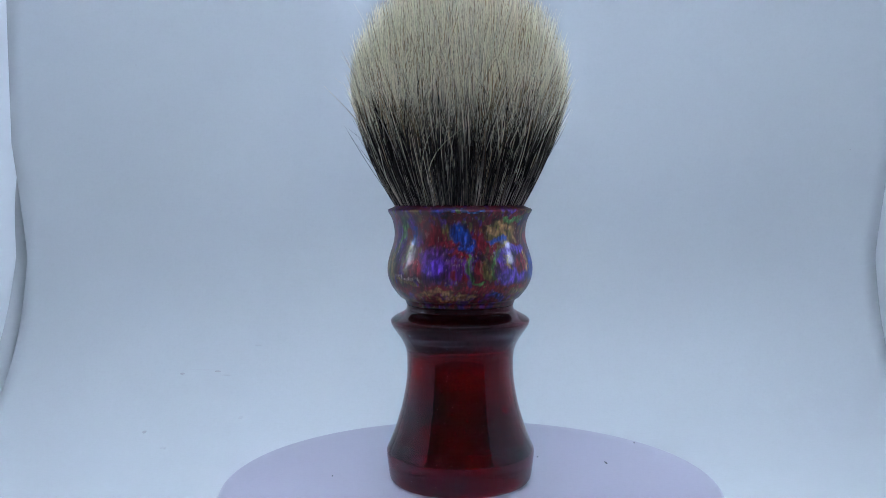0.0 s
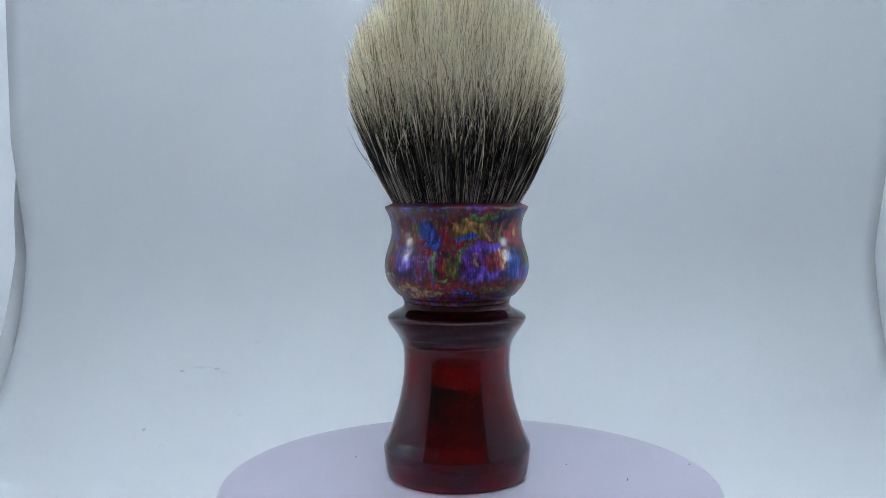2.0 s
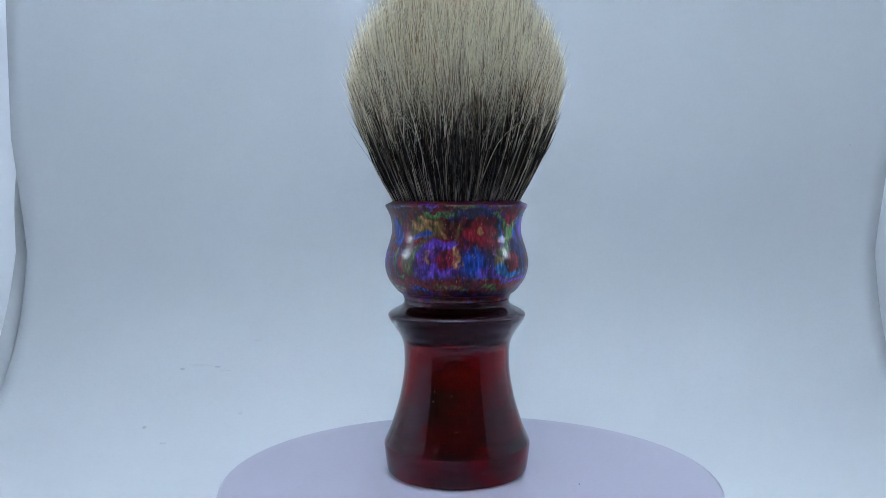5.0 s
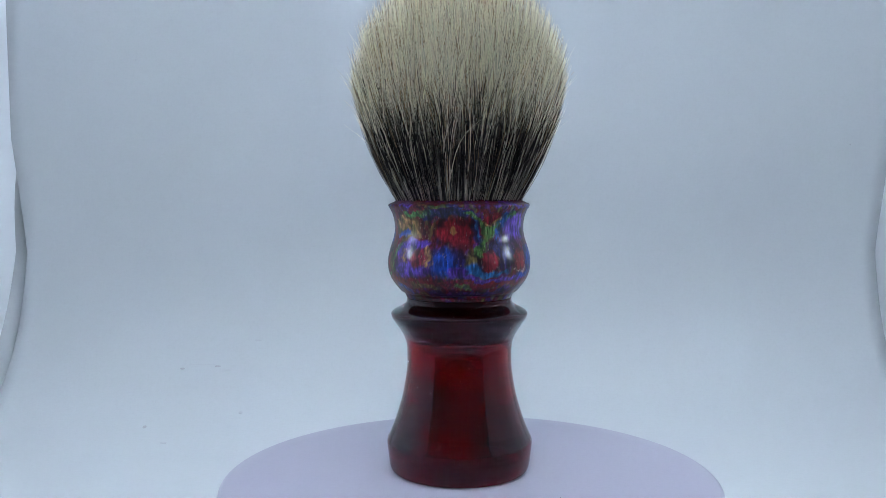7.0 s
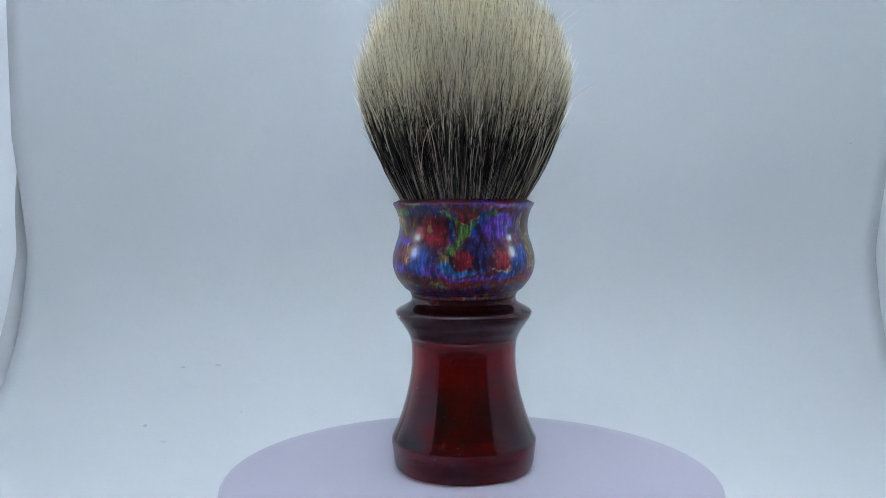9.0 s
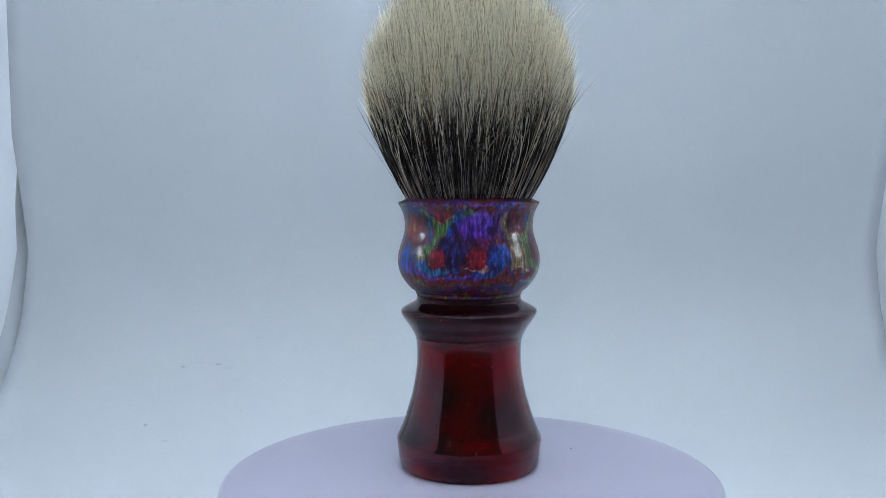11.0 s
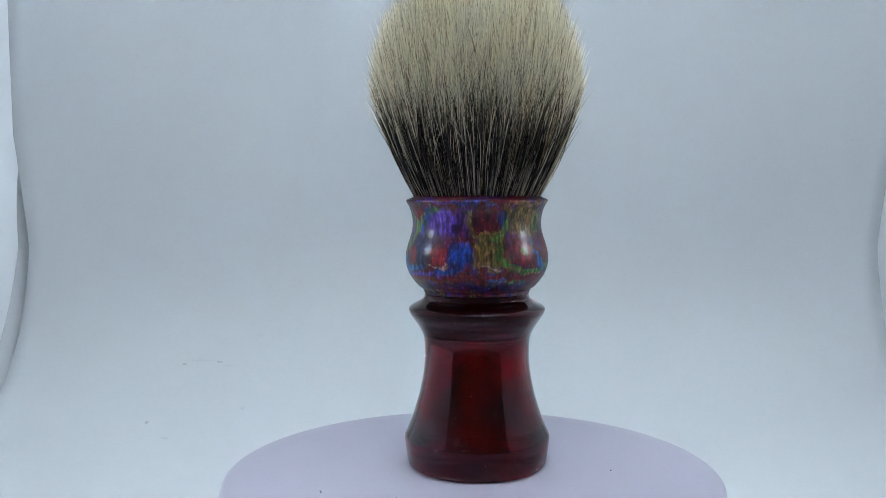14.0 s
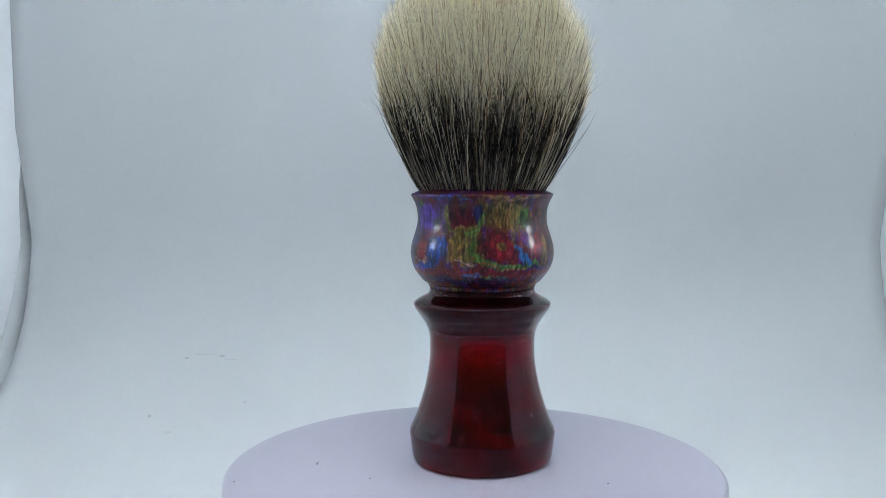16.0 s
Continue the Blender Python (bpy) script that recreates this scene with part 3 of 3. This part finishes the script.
def bristles(count, loose, seed):
    """Tapered hairs that fan out of the collar in small tufts and end on a bulb: cream tips over a dark band."""
    rng = np.random.default_rng(seed)
    line = np.array(eased(KNOT, 6))
    kr, kz = line[:, 0], line[:, 1]
    top = int(kr.argmax())
    steps, sides = 11, 3
    # tips spread evenly over the bulb, thinning out towards its foot
    seg = np.hypot(np.diff(kr), np.diff(kz))
    mid_r, mid_z = (kr[1:] + kr[:-1]) / 2, (kz[1:] + kz[:-1]) / 2
    weight = seg * mid_r * np.clip((mid_z - 83) / 9, 0, 1)
    way = np.concatenate([[0], np.cumsum(weight)])
    way = way / way[-1]
    tufts = 1200
    def spot(n):
        q = np.interp(rng.random(n), way, np.arange(len(way)))
        return q, rng.uniform(0, 2 * np.pi, n)
    tuft_q, tuft_a = spot(tufts)
    own = rng.integers(0, tufts, count)
    q, a = tuft_q[own], tuft_a[own]
    free = rng.random(count) < 0.18
    fq, fa = spot(count)
    q, a = np.where(free, fq, q), np.where(free, fa, a)
    index = np.arange(len(kr))
    tip_r, tip_z = np.interp(q, index, kr), np.interp(q, index, kz)
    share = np.where(q >= top, np.clip(tip_r / kr[top], 0, 1) ** 0.9, 1.0)
    inset = np.abs(rng.normal(0, 2.0, count))
    scale = 1 - inset / 40
    tip = np.stack([tip_r * np.cos(a) * scale, tip_r * np.sin(a) * scale, 64 + (tip_z - 64) * (1 - inset / 55)], -1)
    tip = tip + rng.normal(0, 0.45, (count, 3))
    astray = (rng.normal(0, 1.5, tufts)[own] + rng.normal(0, 1.0, count)) * np.where(rng.random(count) < 0.08, 2.6, 1.0)
    root_a = a + rng.normal(0, 0.05, count)
    root_r = 13.7 * np.clip(share + rng.normal(0, 0.03, count) - 0.10 * rng.random(count) ** 2, 0, 1)
    root = np.stack([root_r * np.cos(root_a), root_r * np.sin(root_a), np.full(count, 64.3)], -1)
    if loose:
        tip_z = rng.uniform(80, 95, count)
        tip_r = np.interp(tip_z, kz[:top + 1], kr[:top + 1]) + np.minimum(rng.exponential(2.0, count), 5.0) + 0.3
        for k, (turn, far, high) in enumerate(STRAYS):
            a[k], tip_r[k], tip_z[k] = radians(turn - 90), far, high
        root_a = a + rng.normal(0, 0.12, count)
        tip = np.stack([tip_r * np.cos(a), tip_r * np.sin(a), tip_z], -1)
        root = np.stack([13.6 * np.cos(root_a), 13.6 * np.sin(root_a), np.full(count, 64.3)], -1)
    u = np.linspace(0, 1, steps)[None, :, None]
    P = root[:, None, :] * (1 - u) + tip[:, None, :] * u
    out = P.copy()
    out[..., 2] = 0
    out = out / (np.linalg.norm(out, axis=-1, keepdims=True) + 1e-6)
    side = np.stack([-out[..., 1], out[..., 0], 0 * out[..., 0]], -1)
    belly = (0.9 if not loose else -0.6) + rng.normal(0, 0.30, count)
    kink = rng.normal(0, 0.62 if not loose else 1.3, count)
    phase = rng.uniform(0, 6.28, count)
    P = P + out * (belly[:, None, None] * np.sin(np.pi * u) * share[:, None, None])
    P = P + side * (kink[:, None, None] * np.sin(5.5 * u + phase[:, None, None]) * u)
    P = P + out * (0.5 * kink[:, None, None] * np.cos(4.5 * u + phase[:, None, None]) * u)
    if not loose:
        P = P + side * (astray[:, None, None] * (0.35 * u ** 1.6 + 0.9 * u ** 4.5))
        P = P + out * (rng.normal(0, 0.55, count)[:, None, None] * u ** 4.0)
    z = P[..., 2]
    w = np.linspace(0, 1, steps)[None, :]
    taper = 0.7 + 0.45 * np.sin(np.pi * np.clip(w, 0, 1) * 0.8) - 0.75 * np.clip((w - 0.80) / 0.20, 0, 1)
    white = rng.random(count) < 0.22
    thick = (rng.uniform(0.062, 0.132, count) * np.where(white, 0.78, 1.0))[:, None] * taper
    if loose:
        thick = thick * 0.62
    rings = []
    for k in range(sides):
        t = 2 * np.pi * k / sides
        rings.append(P + thick[..., None] * (math.cos(t) * out + math.sin(t) * side))
    V = np.stack(rings, 2).reshape(-1, 3) * 0.001
    h = (np.arange(count) * steps * sides)[:, None, None]
    j = (np.arange(steps - 1) * sides)[None, :, None]
    k = np.arange(sides)[None, None, :]
    m = (k + 1) % sides
    F = np.stack([h + j + k, h + j + m, h + j + sides + m, h + j + sides + k], -1).reshape(-1, 4)
    me = bpy.data.meshes.new("bristles")
    me.vertices.add(len(V))
    me.vertices.foreach_set("co", V.ravel())
    me.loops.add(F.size)
    me.loops.foreach_set("vertex_index", F.ravel().astype(np.int32))
    me.polygons.add(len(F))
    me.polygons.foreach_set("loop_start", np.arange(0, F.size, 4, dtype=np.int32))
    me.polygons.foreach_set("use_smooth", np.ones(len(F), bool))
    me.update(calc_edges=True)
    # pigment along each hair
    cream = np.array([0.98, 0.885, 0.665]) * (1.05 - 0.45 * rng.random(count) ** 1.6)[:, None] + rng.normal(0, 0.015, (count, 3))
    cream[white] *= 0.95
    tan = rng.random(count) < 0.15
    cream[tan] *= np.array([0.46, 0.36, 0.26])
    dark = np.array([0.0055, 0.0038, 0.0033]) * rng.uniform(0.4, 1.6, count)[:, None]
    root_c = np.array([0.58, 0.50, 0.41]) * rng.uniform(0.3, 1.5, count)[:, None]
    # inner hairs turn cream lower down, to brighten the inside of the bulb
    change = 86.8 - 9 * (1 - share) + rng.normal(0, 2.8, tufts)[own] + rng.normal(0, 2.8, count)
    # some hairs stay dark higher up: shaded gaps put into the colour
    change = change + np.where(rng.random(count) < 0.16, rng.exponential(5.0, count), 0.0)
    change = np.where(white, rng.uniform(60, 80, count), change)
    up = 1 / (1 + np.exp(-(z - change[:, None]) / rng.uniform(0.8, 2.2, count)[:, None]))
    low = 1 / (1 + np.exp((z - rng.normal(71.0, 3.0, count)[:, None]) / 2.0))
    low = low * (rng.random(count) < 0.42)[:, None]
    colour = dark[:, None, :] * (1 - low[..., None]) + root_c[:, None, :] * low[..., None]
    colour = colour * (1 - up[..., None]) + cream[:, None, :] * up[..., None]
    rust = (1.8 * up * (1 - up) * np.where(white, 0.0, 1.0)[:, None])[..., None]
    colour = colour * (1 - rust) + np.array([0.085, 0.040, 0.022]) * rust
    if loose:
        colour = np.broadcast_to(np.array([0.06, 0.055, 0.05]), colour.shape) * rng.uniform(0.2, 2.0, count)[:, None, None]
    rgba = np.ones((count, steps, sides, 4))
    rgba[..., :3] = np.clip(colour, 0.003, 0.95)[:, :, None, :]
    me.attributes.new("pigment", "FLOAT_COLOR", "POINT").data.foreach_set("color", rgba.ravel())
    return me


def glitter(count):
    """Tiny silver flakes that lie on the resin."""
    rng = random.Random(4)
    line = eased(metres(RUBY), 4)
    verts, faces = [], []
    for _ in range(count):
        i = rng.randrange(6, len(line) - 6)
        r, z = line[i]
        a = rng.uniform(0, 2 * math.pi)
        size = rng.choice((0.00004, 0.00005, 0.00006, 0.00009))
        base = len(verts)
        for k in range(5):
            w = 2 * math.pi * k / 5
            da, dz = size * math.cos(w) / r, size * math.sin(w)
            verts.append(((r + 0.00008) * math.cos(a + da), (r + 0.00008) * math.sin(a + da), z + dz))
        verts.append(((r + 0.00012) * math.cos(a), (r + 0.00012) * math.sin(a), z))
        faces += [(base + k, base + (k + 1) % 5, base + 5) for k in range(5)]
    return mesh_of("glitter", verts, faces, False)


def shaving_brush():
    thing = tagged(new("shaving_brush"), "ruby resin shaving brush with badger hair standing on the turntable", "shaving brush")
    ruby = [(0.004, 0.0434)] + eased(metres(RUBY), 4) + [(0.0160, 0.00002), (0.004, 0.00002)]
    body = part("handle", lathe("handle", ruby[::-1], 200), M_RUBY, thing, "clear ruby red resin handle with glitter")
    tagged(part("glitter", glitter(520), M_GLITTER, body), kind="stuff")
    # nested tinted shells, added to darken the handle's middle as thick resin would
    for reach in (0.24, 0.40, 0.56):
        line = [(reach * max(0.0, 1.45 * r - 7.6) * 0.001, z * 0.001) for r, z in RUBY if 0.5 < z < 33.0]
        part("heart", lathe("heart", line[::-1], 96), M_SHELL, body, "added tinted shell standing in for the thick resin's absorption")
    tenon = [(0.003, 0.0332)] + [(0.0108 + 0.0009 * (k % 4 < 2), 0.0333 + k * 0.0008) for k in range(12)] + [(0.0122, 0.0432), (0.003, 0.0432)]
    part("tenon", lathe("tenon", tenon, 96), M_TENON, body, "dark tenon inside the resin")
    inner = [(0.0146, 0.0679), (0.0144, 0.0677), (0.0142, 0.0660), (0.0140, 0.0625), (0.004, 0.0625)]
    collar = [(0.004, 0.04342)] + eased(metres(COLLAR), 7) + inner
    part("collar", stain(lathe("collar", collar, 640)), M_COLLAR, thing, "red pearly resin collar swirled with blue, purple, green and gold")
    core = [(0.004, 0.063)] + [(r * 0.00078, z * 0.001) for r, z in KNOT[:5]] + [(0.013, 0.0815), (0.008, 0.083), (0.002, 0.0835)]
    part("knot_core", lathe("knot_core", core, 64), M_CORE, thing, "dark heart of the hair knot")
    tagged(part("bristles", bristles(15500, False, 11), M_HAIR, thing, "cream badger hair with a black band above the collar"), kind="stuff")
    tagged(part("stray_hairs", bristles(34, True, 5), M_HAIR, thing, "fine stray hairs"), kind="stuff")
    return thing


BRUSH = shaving_brush()


# ---- what moves ----
def motions():
    seconds = [k * 1.0 for k in range(17)]
    walk(TABLE, [(t, pose(0, 0, 0, 0, 0, -SPIN * t)) for t in seconds])
    rows = []
    for t in seconds:
        a = radians(SPIN * (t - 3.75))
        rows.append((t, pose(-0.00033 - 0.00285 * math.cos(a), 0.00382 + 0.00285 * math.sin(a), 0, 0, 0, -SPIN * t)))
    walk(BRUSH, rows)


motions()
